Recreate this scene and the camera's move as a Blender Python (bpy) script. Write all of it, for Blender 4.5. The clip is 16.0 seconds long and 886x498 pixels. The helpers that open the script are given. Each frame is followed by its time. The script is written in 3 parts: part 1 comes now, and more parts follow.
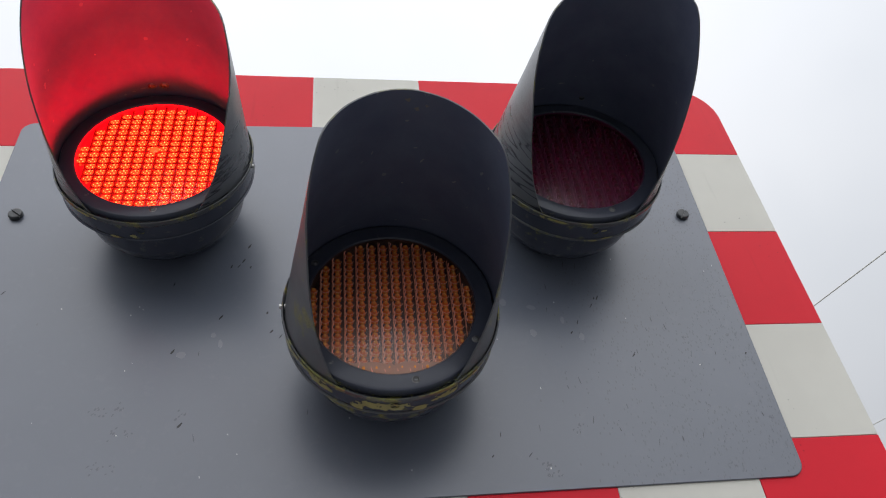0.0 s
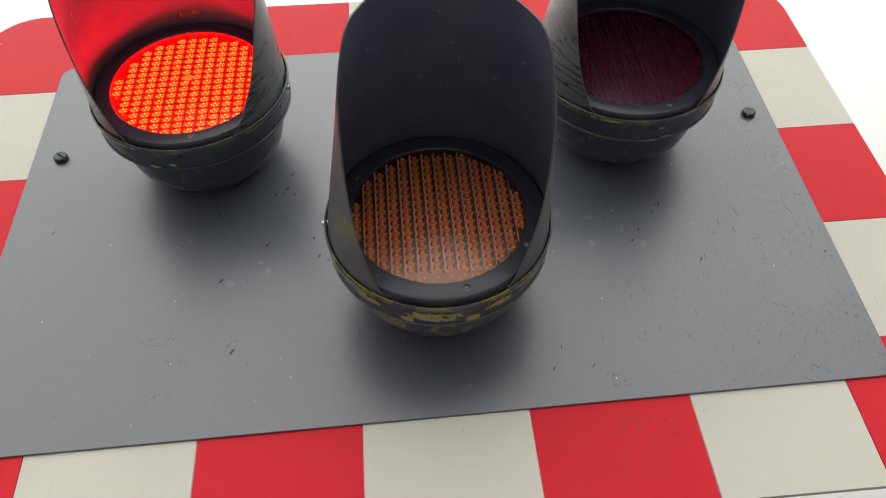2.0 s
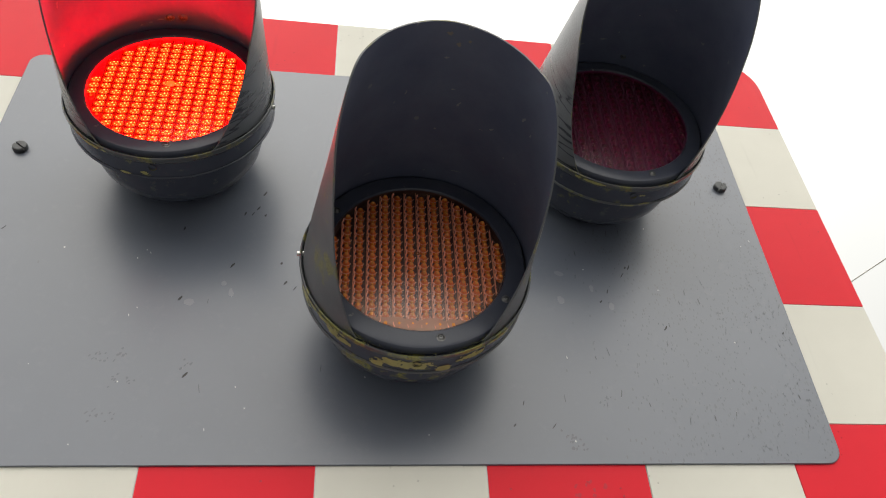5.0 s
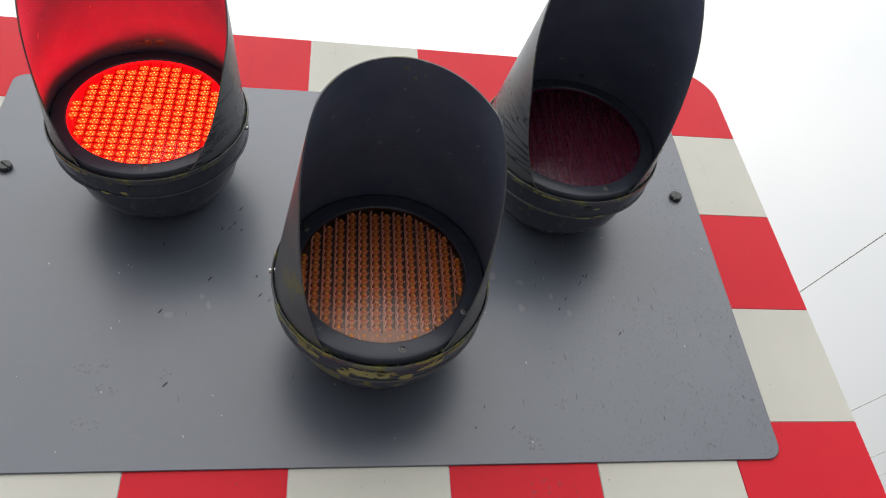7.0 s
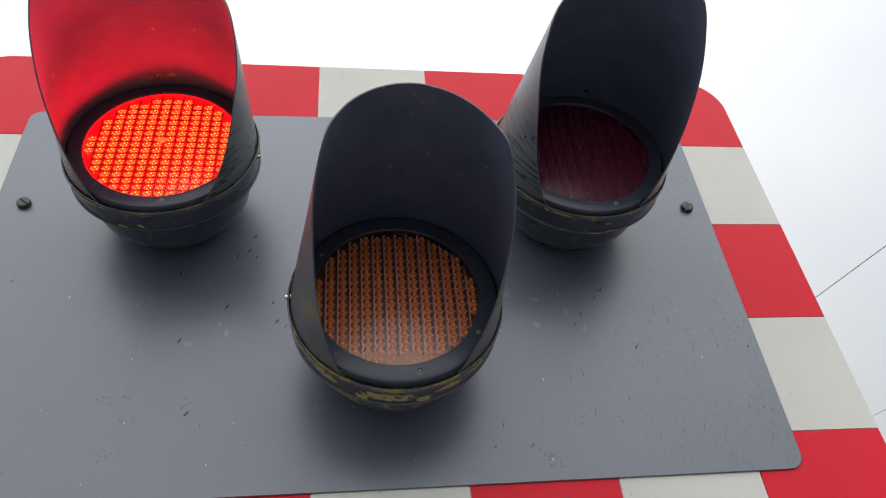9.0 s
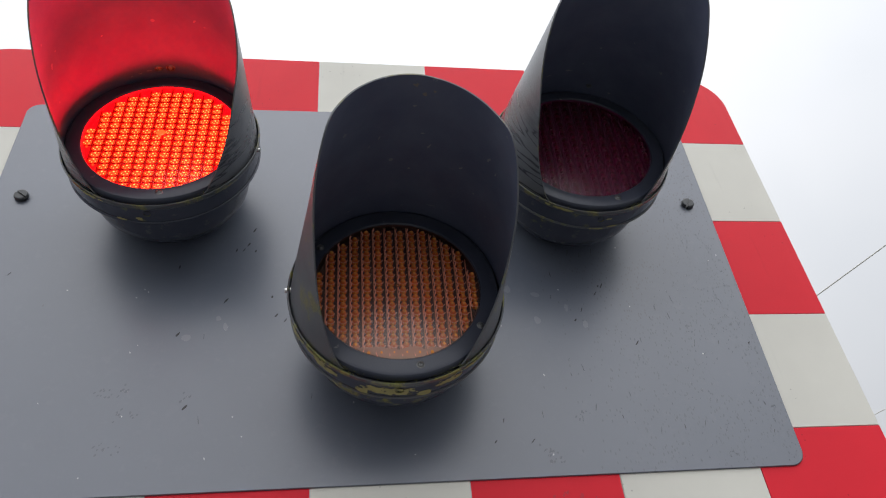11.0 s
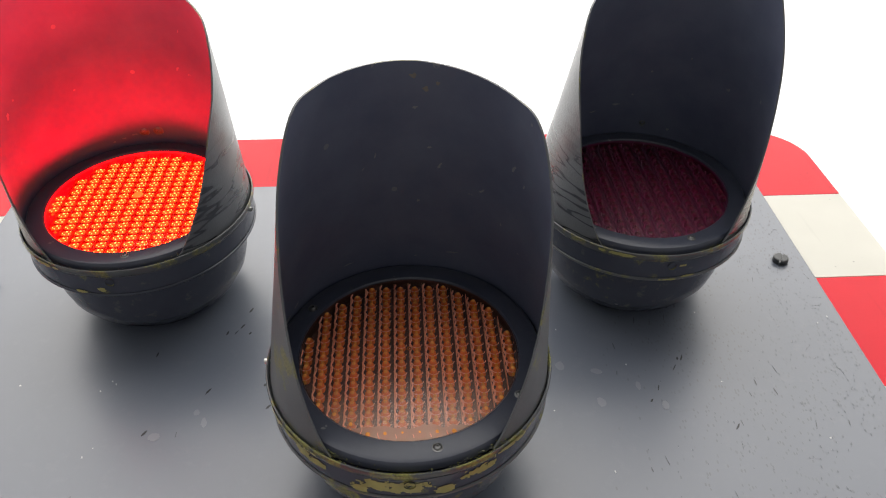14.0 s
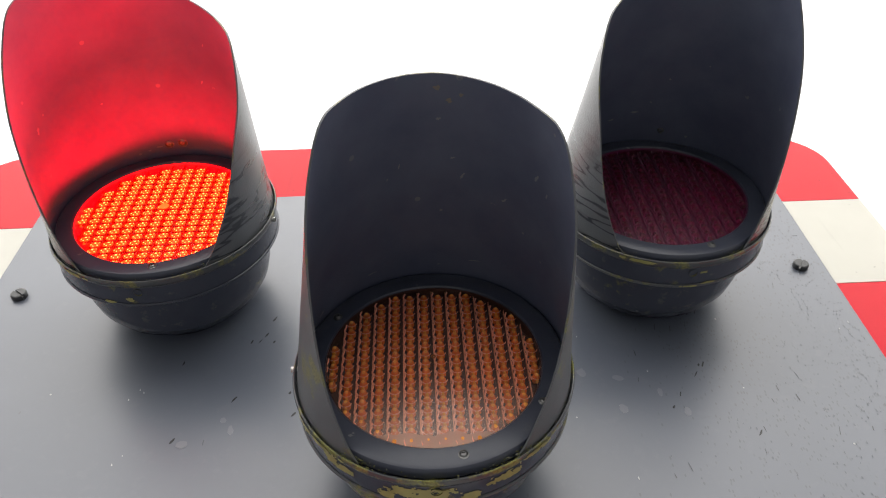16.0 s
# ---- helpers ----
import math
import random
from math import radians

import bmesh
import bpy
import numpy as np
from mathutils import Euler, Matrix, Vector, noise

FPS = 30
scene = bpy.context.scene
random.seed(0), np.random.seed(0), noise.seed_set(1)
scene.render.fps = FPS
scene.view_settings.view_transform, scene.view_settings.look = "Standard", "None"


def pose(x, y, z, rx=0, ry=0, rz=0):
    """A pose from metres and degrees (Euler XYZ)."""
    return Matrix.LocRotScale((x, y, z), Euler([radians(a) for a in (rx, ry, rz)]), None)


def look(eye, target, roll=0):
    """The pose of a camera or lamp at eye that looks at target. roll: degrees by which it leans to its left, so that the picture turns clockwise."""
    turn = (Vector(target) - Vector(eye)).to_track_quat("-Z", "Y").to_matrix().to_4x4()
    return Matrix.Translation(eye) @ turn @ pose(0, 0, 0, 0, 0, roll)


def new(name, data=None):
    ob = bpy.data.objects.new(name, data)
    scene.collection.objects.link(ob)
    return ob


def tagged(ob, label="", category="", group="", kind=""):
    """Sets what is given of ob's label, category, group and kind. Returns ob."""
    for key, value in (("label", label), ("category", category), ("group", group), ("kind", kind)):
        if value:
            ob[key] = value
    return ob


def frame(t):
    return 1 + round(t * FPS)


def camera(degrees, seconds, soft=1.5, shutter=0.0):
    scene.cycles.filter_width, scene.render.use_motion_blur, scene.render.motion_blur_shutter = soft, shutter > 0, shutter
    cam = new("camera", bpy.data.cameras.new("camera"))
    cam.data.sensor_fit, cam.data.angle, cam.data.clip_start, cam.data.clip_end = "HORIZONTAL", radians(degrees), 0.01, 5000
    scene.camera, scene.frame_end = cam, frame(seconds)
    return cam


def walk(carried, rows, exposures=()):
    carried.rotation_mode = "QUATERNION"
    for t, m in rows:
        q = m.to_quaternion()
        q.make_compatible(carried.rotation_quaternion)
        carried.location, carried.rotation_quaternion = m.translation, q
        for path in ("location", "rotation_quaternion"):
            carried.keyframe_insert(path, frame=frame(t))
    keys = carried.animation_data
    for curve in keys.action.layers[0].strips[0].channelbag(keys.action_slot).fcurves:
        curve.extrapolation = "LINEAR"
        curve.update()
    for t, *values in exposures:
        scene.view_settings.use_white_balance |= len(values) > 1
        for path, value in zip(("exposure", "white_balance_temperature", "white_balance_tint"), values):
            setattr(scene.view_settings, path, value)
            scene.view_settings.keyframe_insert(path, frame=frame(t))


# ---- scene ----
cam = camera(60.9, 16.0, soft=1.1)
PATH = [
    (0, (-0.049, -0.834, 2.05), (0.214, 0.678, 3.334), -6.8),
    (0.5, (-0.051, -0.837, 2.049), (0.2, 0.672, 3.337), -6.4),
    (1, (-0.044, -0.821, 2.045), (0.176, 0.704, 3.32), -6.6),
    (1.5, (-0.027, -0.77, 2.061), (0.126, 0.787, 3.307), -6.8),
    (2, (-0.03, -0.765, 2.032), (0.064, 0.823, 3.244), -6.3),
    (2.5, (-0.046, -0.777, 2.054), (0.066, 0.825, 3.246), -5.8),
    (3, (-0.023, -0.773, 2.049), (0.12, 0.819, 3.251), -5.3),
    (3.2, (-0.021, -0.76, 2.053), (0.136, 0.828, 3.258), -5.1),
    (5.3, (-0.075, -0.773, 2.064), (0.195, 0.763, 3.316), -3.6),
    (5.5, (-0.069, -0.784, 2.063), (0.207, 0.749, 3.318), -3.7),
    (6, (-0.058, -0.811, 2.06), (0.23, 0.73, 3.303), -3.8),
    (6.5, (-0.06, -0.84, 2.05), (0.235, 0.709, 3.28), -4.0),
    (7, (-0.051, -0.833, 2.051), (0.239, 0.723, 3.273), -4.7),
    (7.5, (-0.052, -0.84, 2.052), (0.216, 0.714, 3.282), -5.4),
    (8, (-0.053, -0.843, 2.051), (0.205, 0.703, 3.294), -5.9),
    (8.5, (-0.05, -0.845, 2.052), (0.204, 0.693, 3.306), -5.9),
    (9, (-0.05, -0.843, 2.052), (0.201, 0.693, 3.308), -6.0),
    (11.5, (-0.056, -0.825, 2.046), (0.212, 0.707, 3.303), -5.9),
    (12, (-0.057, -0.772, 2.036), (0.221, 0.759, 3.292), -5.8),
    (12.5, (-0.017, -0.664, 2.064), (0.194, 0.761, 3.451), -6.3),
    (13, (0.014, -0.618, 2.114), (0.142, 0.713, 3.601), -5.4),
    (13.5, (0.015, -0.635, 2.111), (0.113, 0.643, 3.646), -4.9),
    (14, (0.011, -0.625, 2.106), (0.096, 0.64, 3.653), -4.8),
    (14.5, (0.013, -0.632, 2.104), (0.088, 0.634, 3.65), -4.6),
    (15, (0.011, -0.632, 2.101), (0.073, 0.625, 3.655), -4.5),
    (15.5, (0.01, -0.629, 2.103), (0.067, 0.625, 3.661), -4.3),
    (16, (0.002, -0.632, 2.101), (0.052, 0.619, 3.661), -4.0),
]
EXPOSURES = [(0, 0.05, 6250, 11), (1, 0.08, 6100, 11), (1.5, 0.18, 6050, 11), (2, 0.34, 6950, 8), (2.5, 0.35, 7050, 7), (3, 0.40, 7100, 7), (5.5, 0.50, 6900, 8), (6.5, 0.38, 6800, 8), (7.5, 0.18, 6350, 10), (9, 0.18, 6300, 10), (11.5, 0.16, 6300, 11), (12, 0.2, 6200, 11), (12.5, 0.38, 6150, 11), (13, 0.74, 6800, 10), (16, 0.78, 6800, 10)]
walk(cam, [(t, look(eye, target, roll)) for t, eye, target, roll in PATH], EXPOSURES)

# ---- world and light: bright overcast sky ----
SKY_LEVEL = 0.96
world = bpy.data.worlds.new("overcast_sky")
scene.world = world
world.use_nodes = True
wt = world.node_tree
wt.nodes.clear()
w_out = wt.nodes.new("ShaderNodeOutputWorld")
w_bg = wt.nodes.new("ShaderNodeBackground")
w_sky = wt.nodes.new("ShaderNodeTexSky")
w_sky.sky_type, w_sky.sun_disc = "NISHITA", False
w_sky.sun_elevation, w_sky.sun_rotation = radians(56), radians(186)
w_sky.dust_density, w_sky.air_density = 6.0, 1.2
w_grey = wt.nodes.new("ShaderNodeHueSaturation")
w_grey.inputs["Saturation"].default_value = 0.12
w_grey.inputs["Value"].default_value = 0.10
w_co = wt.nodes.new("ShaderNodeTexCoord")
w_cloud = wt.nodes.new("ShaderNodeTexNoise")
w_cloud.inputs["Scale"].default_value = 2.2
w_cloud.inputs["Detail"].default_value = 4.0
w_ramp = wt.nodes.new("ShaderNodeValToRGB")
w_ramp.color_ramp.elements[0].position, w_ramp.color_ramp.elements[1].position = 0.35, 0.7
w_ramp.color_ramp.elements[0].color = (0.86, 0.88, 0.90, 1)
w_ramp.color_ramp.elements[1].color = (0.97, 0.975, 0.98, 1)
w_mix = wt.nodes.new("ShaderNodeMix")
w_mix.data_type = "RGBA"
w_mix.inputs["Factor"].default_value = 0.88
wt.links.new(w_co.outputs["Generated"], w_cloud.inputs["Vector"])
wt.links.new(w_cloud.outputs["Fac"], w_ramp.inputs["Fac"])
wt.links.new(w_sky.outputs["Color"], w_grey.inputs["Color"])
wt.links.new(w_grey.outputs["Color"], w_mix.inputs["A"])
wt.links.new(w_ramp.outputs["Color"], w_mix.inputs["B"])
w_sep = wt.nodes.new("ShaderNodeSeparateXYZ")
wt.links.new(w_co.outputs["Generated"], w_sep.inputs[0])
w_lift = wt.nodes.new("ShaderNodeMapRange")
w_lift.inputs["From Min"].default_value, w_lift.inputs["From Max"].default_value = 0.0, 1.0
w_lift.inputs["To Min"].default_value, w_lift.inputs["To Max"].default_value = 0.36, 1.40
wt.links.new(w_sep.outputs["Z"], w_lift.inputs["Value"])
w_grad = wt.nodes.new("ShaderNodeMix")
w_grad.data_type, w_grad.blend_type = "RGBA", "MULTIPLY"
w_grad.inputs["Factor"].default_value = 1.0
wt.links.new(w_mix.outputs["Result"], w_grad.inputs["A"])
wt.links.new(w_lift.outputs[0], w_grad.inputs["B"])
wt.links.new(w_grad.outputs["Result"], w_bg.inputs["Color"])
w_bg.inputs["Strength"].default_value = SKY_LEVEL
wt.links.new(w_bg.outputs["Background"], w_out.inputs["Surface"])

sun_data = bpy.data.lights.new("sun", "SUN")
sun_data.energy, sun_data.angle, sun_data.color = 1.9, radians(105), (1.0, 0.985, 0.97)
sun = new("sun", sun_data)
sun.matrix_world = look((-0.6, -6.2, 12.0), (0, 0, 2.7))

# ---- measures of the signal ----
BOARD_L, BOARD_R, BOARD_B, BOARD_T, BOARD_ROUND = -0.690, 0.632, 2.268, 3.157, 0.085
PLATE_L, PLATE_R, PLATE_B, PLATE_T, PLATE_ROUND = -0.546, 0.514, 2.385, 3.0225, 0.019
PLATE_Y = -0.003
COLS = (BOARD_L, -0.452, -0.270, -0.092, 0.090, 0.270, 0.449, BOARD_R)
TOP_COLS = (BOARD_L, -0.452, -0.272, -0.098, 0.087, 0.270, 0.449, BOARD_R)
LEVELS = (BOARD_B, 2.440, 2.614, 2.790, 2.970, BOARD_T)
LAMPS = {"left": (-0.292, 2.815), "right": (0.275, 2.811), "amber": (0.0065, 2.565)}


# ---- materials ----
def material(name, rough=0.5, metal=0.0, spec=0.5):
    m = bpy.data.materials.new(name)
    m.use_nodes = True
    b = m.node_tree.nodes["Principled BSDF"]
    b.inputs["Roughness"].default_value = rough
    b.inputs["Metallic"].default_value = metal
    b.inputs["Specular IOR Level"].default_value = spec
    return m, m.node_tree, b


def coords(nt, kind="Object", scale=(1, 1, 1)):
    c = nt.nodes.new("ShaderNodeTexCoord")
    mp = nt.nodes.new("ShaderNodeMapping")
    mp.inputs["Scale"].default_value = scale
    nt.links.new(c.outputs[kind], mp.inputs["Vector"])
    return mp.outputs["Vector"]


def noise_of(nt, vec, scale, detail=4.0, rough=0.55):
    n = nt.nodes.new("ShaderNodeTexNoise")
    n.inputs["Scale"].default_value, n.inputs["Detail"].default_value = scale, detail
    n.inputs["Roughness"].default_value = rough
    nt.links.new(vec, n.inputs["Vector"])
    return n.outputs["Fac"]


def ramp(nt, fac, stops):
    r = nt.nodes.new("ShaderNodeValToRGB")
    while len(r.color_ramp.elements) < len(stops):
        r.color_ramp.elements.new(0.5)
    for e, (p, c) in zip(r.color_ramp.elements, stops):
        e.position = p
        e.color = (*c, 1) if len(c) == 3 else c
    nt.links.new(fac, r.inputs["Fac"])
    return r.outputs["Color"]


def mixed(nt, fac, a, b, mode="MIX"):
    n = nt.nodes.new("ShaderNodeMix")
    n.data_type, n.blend_type = "RGBA", mode
    for socket, value in (("Factor", fac), ("A", a), ("B", b)):
        if isinstance(value, (int, float)):
            n.inputs[socket].default_value = value
        elif isinstance(value, tuple):
            n.inputs[socket].default_value = (*value, 1)
        else:
            nt.links.new(value, n.inputs[socket])
    return n.outputs["Result"]


def maths(nt, op, a, b=0.0):
    n = nt.nodes.new("ShaderNodeMath")
    n.operation = op
    for i, value in enumerate((a, b)):
        if isinstance(value, (int, float)):
            n.inputs[i].default_value = value
        else:
            nt.links.new(value, n.inputs[i])
    return n.outputs[0]


def bump(nt, b, height, strength=0.3, distance=0.001):
    n = nt.nodes.new("ShaderNodeBump")
    n.inputs["Strength"].default_value, n.inputs["Distance"].default_value = strength, distance
    nt.links.new(height, n.inputs["Height"])
    nt.links.new(n.outputs["Normal"], b.inputs["Normal"])


def sheeting(name, colour, darker):
    """Reflective sheeting: smooth, faintly mottled, with a few dirt runs."""
    m, nt, b = material(name, 0.42, 0.0, 0.14)
    v = coords(nt)
    big = noise_of(nt, v, 7.0, 3.0)
    runs = noise_of(nt, coords(nt, "Object", (60, 60, 5)), 1.0, 5.0)
    fine = noise_of(nt, v, 240.0, 2.0)
    c = mixed(nt, ramp(nt, big, ((0.35, (0, 0, 0)), (0.75, (1, 1, 1)))), colour, darker)
    c = mixed(nt, maths(nt, "MULTIPLY", ramp(nt, runs, ((0.62, (0, 0, 0)), (0.8, (1, 1, 1)))), 0.25), c, tuple(0.6 * x for x in colour))
    spots = nt.nodes.new("ShaderNodeTexVoronoi")
    spots.inputs["Scale"].default_value = 85.0
    nt.links.new(v, spots.inputs["Vector"])
    speck = maths(nt, "MULTIPLY", maths(nt, "LESS_THAN", spots.outputs["Distance"], 0.09), maths(nt, "GREATER_THAN", big, 0.56))
    c = mixed(nt, maths(nt, "MULTIPLY", speck, 0.55), c, tuple(0.45 * x for x in colour))
    nt.links.new(c, b.inputs["Base Color"])
    bump(nt, b, fine, 0.05, 0.0004)
    return m


RED_SHEET = sheeting("red_sheeting", (0.68, 0.018, 0.034), (0.62, 0.016, 0.031))
WHITE_SHEET = sheeting("white_sheeting", (0.63, 0.62, 0.56), (0.58, 0.57, 0.515))


def plate_paint():
    """Dark grey paint, wet on one side, with pale bloom and dark run-off flecks."""
    m, nt, b = material("plate_paint", 0.4, 0.0, 1.0)
    b.inputs["IOR"].default_value = 1.50
    v = coords(nt)
    sep = nt.nodes.new("ShaderNodeSeparateXYZ")
    nt.links.new(v, sep.inputs[0])
    cloud = noise_of(nt, v, 5.0, 5.0)
    fine = noise_of(nt, v, 55.0, 6.0, 0.7)
    grain = noise_of(nt, v, 900.0, 2.0)
    c = ramp(nt, cloud, ((0.3, (0.086, 0.100, 0.131)), (0.75, (0.103, 0.118, 0.151))))
    c = mixed(nt, maths(nt, "MULTIPLY", ramp(nt, fine, ((0.55, (0, 0, 0)), (0.75, (1, 1, 1)))), 0.20), c, (0.170, 0.178, 0.196))
    # drips: tall thin cells, thick on the right
    drops = nt.nodes.new("ShaderNodeTexVoronoi")
    drops.inputs["Scale"].default_value = 1.0
    drops.inputs["Randomness"].default_value = 1.0
    nt.links.new(coords(nt, "Object", (330, 330, 150)), drops.inputs["Vector"])
    side = nt.nodes.new("ShaderNodeMapRange")
    side.inputs["From Min"].default_value, side.inputs["From Max"].default_value = 0.18, 0.50
    side.inputs["To Min"].default_value, side.inputs["To Max"].default_value = 0.03, 0.62
    nt.links.new(sep.outputs["X"], side.inputs["Value"])
    pick = maths(nt, "LESS_THAN", drops.outputs["Color"], side.outputs[0])
    patchy = ramp(nt, noise_of(nt, v, 14.0, 3.0), ((0.38, (0, 0, 0)), (0.52, (1, 1, 1))))
    fleck = maths(nt, "MULTIPLY", maths(nt, "MULTIPLY", pick, maths(nt, "LESS_THAN", drops.outputs["Distance"], 0.30)), patchy)
    c = mixed(nt, maths(nt, "MULTIPLY", fleck, 0.5), c, (0.05, 0.052, 0.06))
    # smears low down
    smear = noise_of(nt, coords(nt, "Object", (16, 16, 30)), 1.0, 6.0, 0.7)
    c = mixed(nt, maths(nt, "MULTIPLY", ramp(nt, smear, ((0.66, (0, 0, 0)), (0.76, (1, 1, 1)))), 0.35), c, (0.06, 0.063, 0.07))
    nt.links.new(c, b.inputs["Base Color"])
    nt.links.new(ramp(nt, fine, ((0.3, (0.29, 0.29, 0.29)), (0.8, (0.40, 0.40, 0.40)))), b.inputs["Roughness"])
    bump(nt, b, maths(nt, "ADD", maths(nt, "MULTIPLY", grain, 0.3), fleck), 0.12, 0.0006)
    return m


PLATE_PAINT = plate_paint()


def black_paint(name, wear, lichen, rough=0.42, wet=False, fade=1.0, patch=17.0, cool=0.0, bright=1.0, spec=0.4):
    """Weathered black paint; wear bares dull grey, lichen is yellow-green growth and old yellow paint."""
    m, nt, b = material(name, rough, 0.0, spec)
    v = coords(nt)
    sep = nt.nodes.new("ShaderNodeSeparateXYZ")
    nt.links.new(v, sep.inputs[0])
    broad = noise_of(nt, v, patch, 5.0, 0.62)
    fine = noise_of(nt, v, 70.0, 6.0, 0.7)
    grain = noise_of(nt, v, 600.0, 3.0)
    c = ramp(nt, broad, ((0.3, (0.031 * fade, (0.033 + 0.15 * cool) * fade, (0.036 + cool) * fade)), (0.75, (0.046 * fade, (0.049 + 0.15 * cool) * fade, (0.053 + cool) * fade))))
    c = mixed(nt, maths(nt, "MULTIPLY", ramp(nt, fine, ((0.58, (0, 0, 0)), (0.72, (1, 1, 1)))), wear), c, (0.11, 0.11, 0.105))
    if lichen > 0:
        grow = maths(nt, "ADD", maths(nt, "MULTIPLY", broad, 0.75), maths(nt, "MULTIPLY", fine, 0.35))
        where = ramp(nt, grow, ((0.66 - 0.14 * lichen, (0, 0, 0)), (0.72 - 0.14 * lichen, (1, 1, 1))))
        tone = ramp(nt, grain, ((0.3, (0.085 * bright, 0.090 * bright, 0.034)), (0.7, (0.235 * bright, 0.220 * bright, 0.075))))
        c = mixed(nt, maths(nt, "MULTIPLY", where, 0.85), c, tone)
    spots = nt.nodes.new("ShaderNodeTexVoronoi")
    spots.inputs["Scale"].default_value = 34.0
    nt.links.new(v, spots.inputs["Vector"])
    rare = maths(nt, "MULTIPLY", maths(nt, "LESS_THAN", spots.outputs["Distance"], 0.10), maths(nt, "GREATER_THAN", broad, 0.53))
    c = mixed(nt, maths(nt, "MULTIPLY", rare, 0.65), c, (0.20, 0.20, 0.20))
    nt.links.new(c, b.inputs["Base Color"])
    h = maths(nt, "ADD", maths(nt, "MULTIPLY", fine, 0.6), maths(nt, "MULTIPLY", grain, 0.2))
    if wet:
        beads = nt.nodes.new("ShaderNodeTexVoronoi")
        beads.feature = "SMOOTH_F1"
        beads.inputs["Scale"].default_value = 520.0
        nt.links.new(v, beads.inputs["Vector"])
        rings = noise_of(nt, coords(nt, "Object", (12, 60, 12)), 1.0, 2.0)
        near = nt.nodes.new("ShaderNodeMapRange")
        near.inputs["From Min"].default_value, near.inputs["From Max"].default_value = -0.27, -0.19
        nt.links.new(sep.outputs["Y"], near.inputs["Value"])
        trail = maths(nt, "MULTIPLY", ramp(nt, rings, ((0.44, (0, 0, 0)), (0.49, (1, 1, 1)), (0.51, (1, 1, 1)), (0.56, (0, 0, 0)))), near.outputs[0])
        c = mixed(nt, maths(nt, "MULTIPLY", trail, 0.85), c, (0.018, 0.020, 0.026))
        nt.links.new(c, b.inputs["Base Color"])
        nt.links.new(ramp(nt, trail, ((0.0, (0.36, 0.36, 0.36)), (1.0, (0.22, 0.22, 0.22)))), b.inputs["Roughness"])
        h = maths(nt, "ADD", maths(nt, "MULTIPLY", h, 0.3), maths(nt, "MULTIPLY", rings, 0.8))
        h = maths(nt, "SUBTRACT", h, maths(nt, "MULTIPLY", beads.outputs["Distance"], 0.7))
    bump(nt, b, h, 0.35 if wet else 0.2, 0.0010)
    return m


HOOD_OUT = black_paint("hood_outside_paint", 0.25, 0.0, 0.40, True, 2.8, spec=0.65)
HOOD_OUT_OLD = black_paint("hood_outside_paint_mossy", 0.6, 0.40, 0.44, False, 2.7)
HOOD_IN = black_paint("hood_inside_paint", 0.10, 0.0, 0.58, False, 2.35, 17.0, 0.022)
HOUSING_RED = black_paint("housing_paint", 0.80, 0.20, 0.22, False, 1.25, 12.0, 0.016)
HOUSING_AMBER = black_paint("housing_paint_peeling", 0.45, 0.52, 0.22, False, 1.4, 14.0, 0.016, 1.4)
RING_PAINT = black_paint("ring_paint", 0.3, 0.0, 0.28, False, 1.25, 17.0, 0.018)
LIP_RED = black_paint("lip_paint", 0.9, 0.62, 0.20, False, 2.0)
LIP_AMBER = black_paint("lip_paint_mossy", 0.8, 0.80, 0.22, False, 2.0, bright=1.3)
EDGE_WORN = black_paint("worn_edge", 1.0, 0.50, 0.4, False, 2.4)


def plain_metal(name, colour, rough):
    m, nt, b = material(name, rough, 1.0)
    n = noise_of(nt, coords(nt), 220.0, 4.0)
    nt.links.new(mixed(nt, n, colour, tuple(0.55 * x for x in colour)), b.inputs["Base Color"])
    return m


STEEL = plain_metal("screw_steel", (0.22, 0.22, 0.22), 0.4)
BRIGHT_STEEL = plain_metal("bright_screw_steel", (0.70, 0.70, 0.68), 0.3)
GALVANISED = plain_metal("galvanised_steel", (0.45, 0.46, 0.47), 0.5)
BOLT_PAINT = black_paint("bolt_paint", 0.6, 0.0, 0.3)


def plastic(name, colour, dark, rough=0.25, glow=None, spec=0.5):
    m, nt, b = material(name, rough, 0.0, spec)
    n = noise_of(nt, coords(nt), 60.0, 3.0)
    nt.links.new(mixed(nt, n, colour, dark), b.inputs["Base Color"])
    if glow:
        b.inputs["Emission Color"].default_value = (*glow[:3], 1)
        b.inputs["Emission Strength"].default_value = glow[3]
    return m


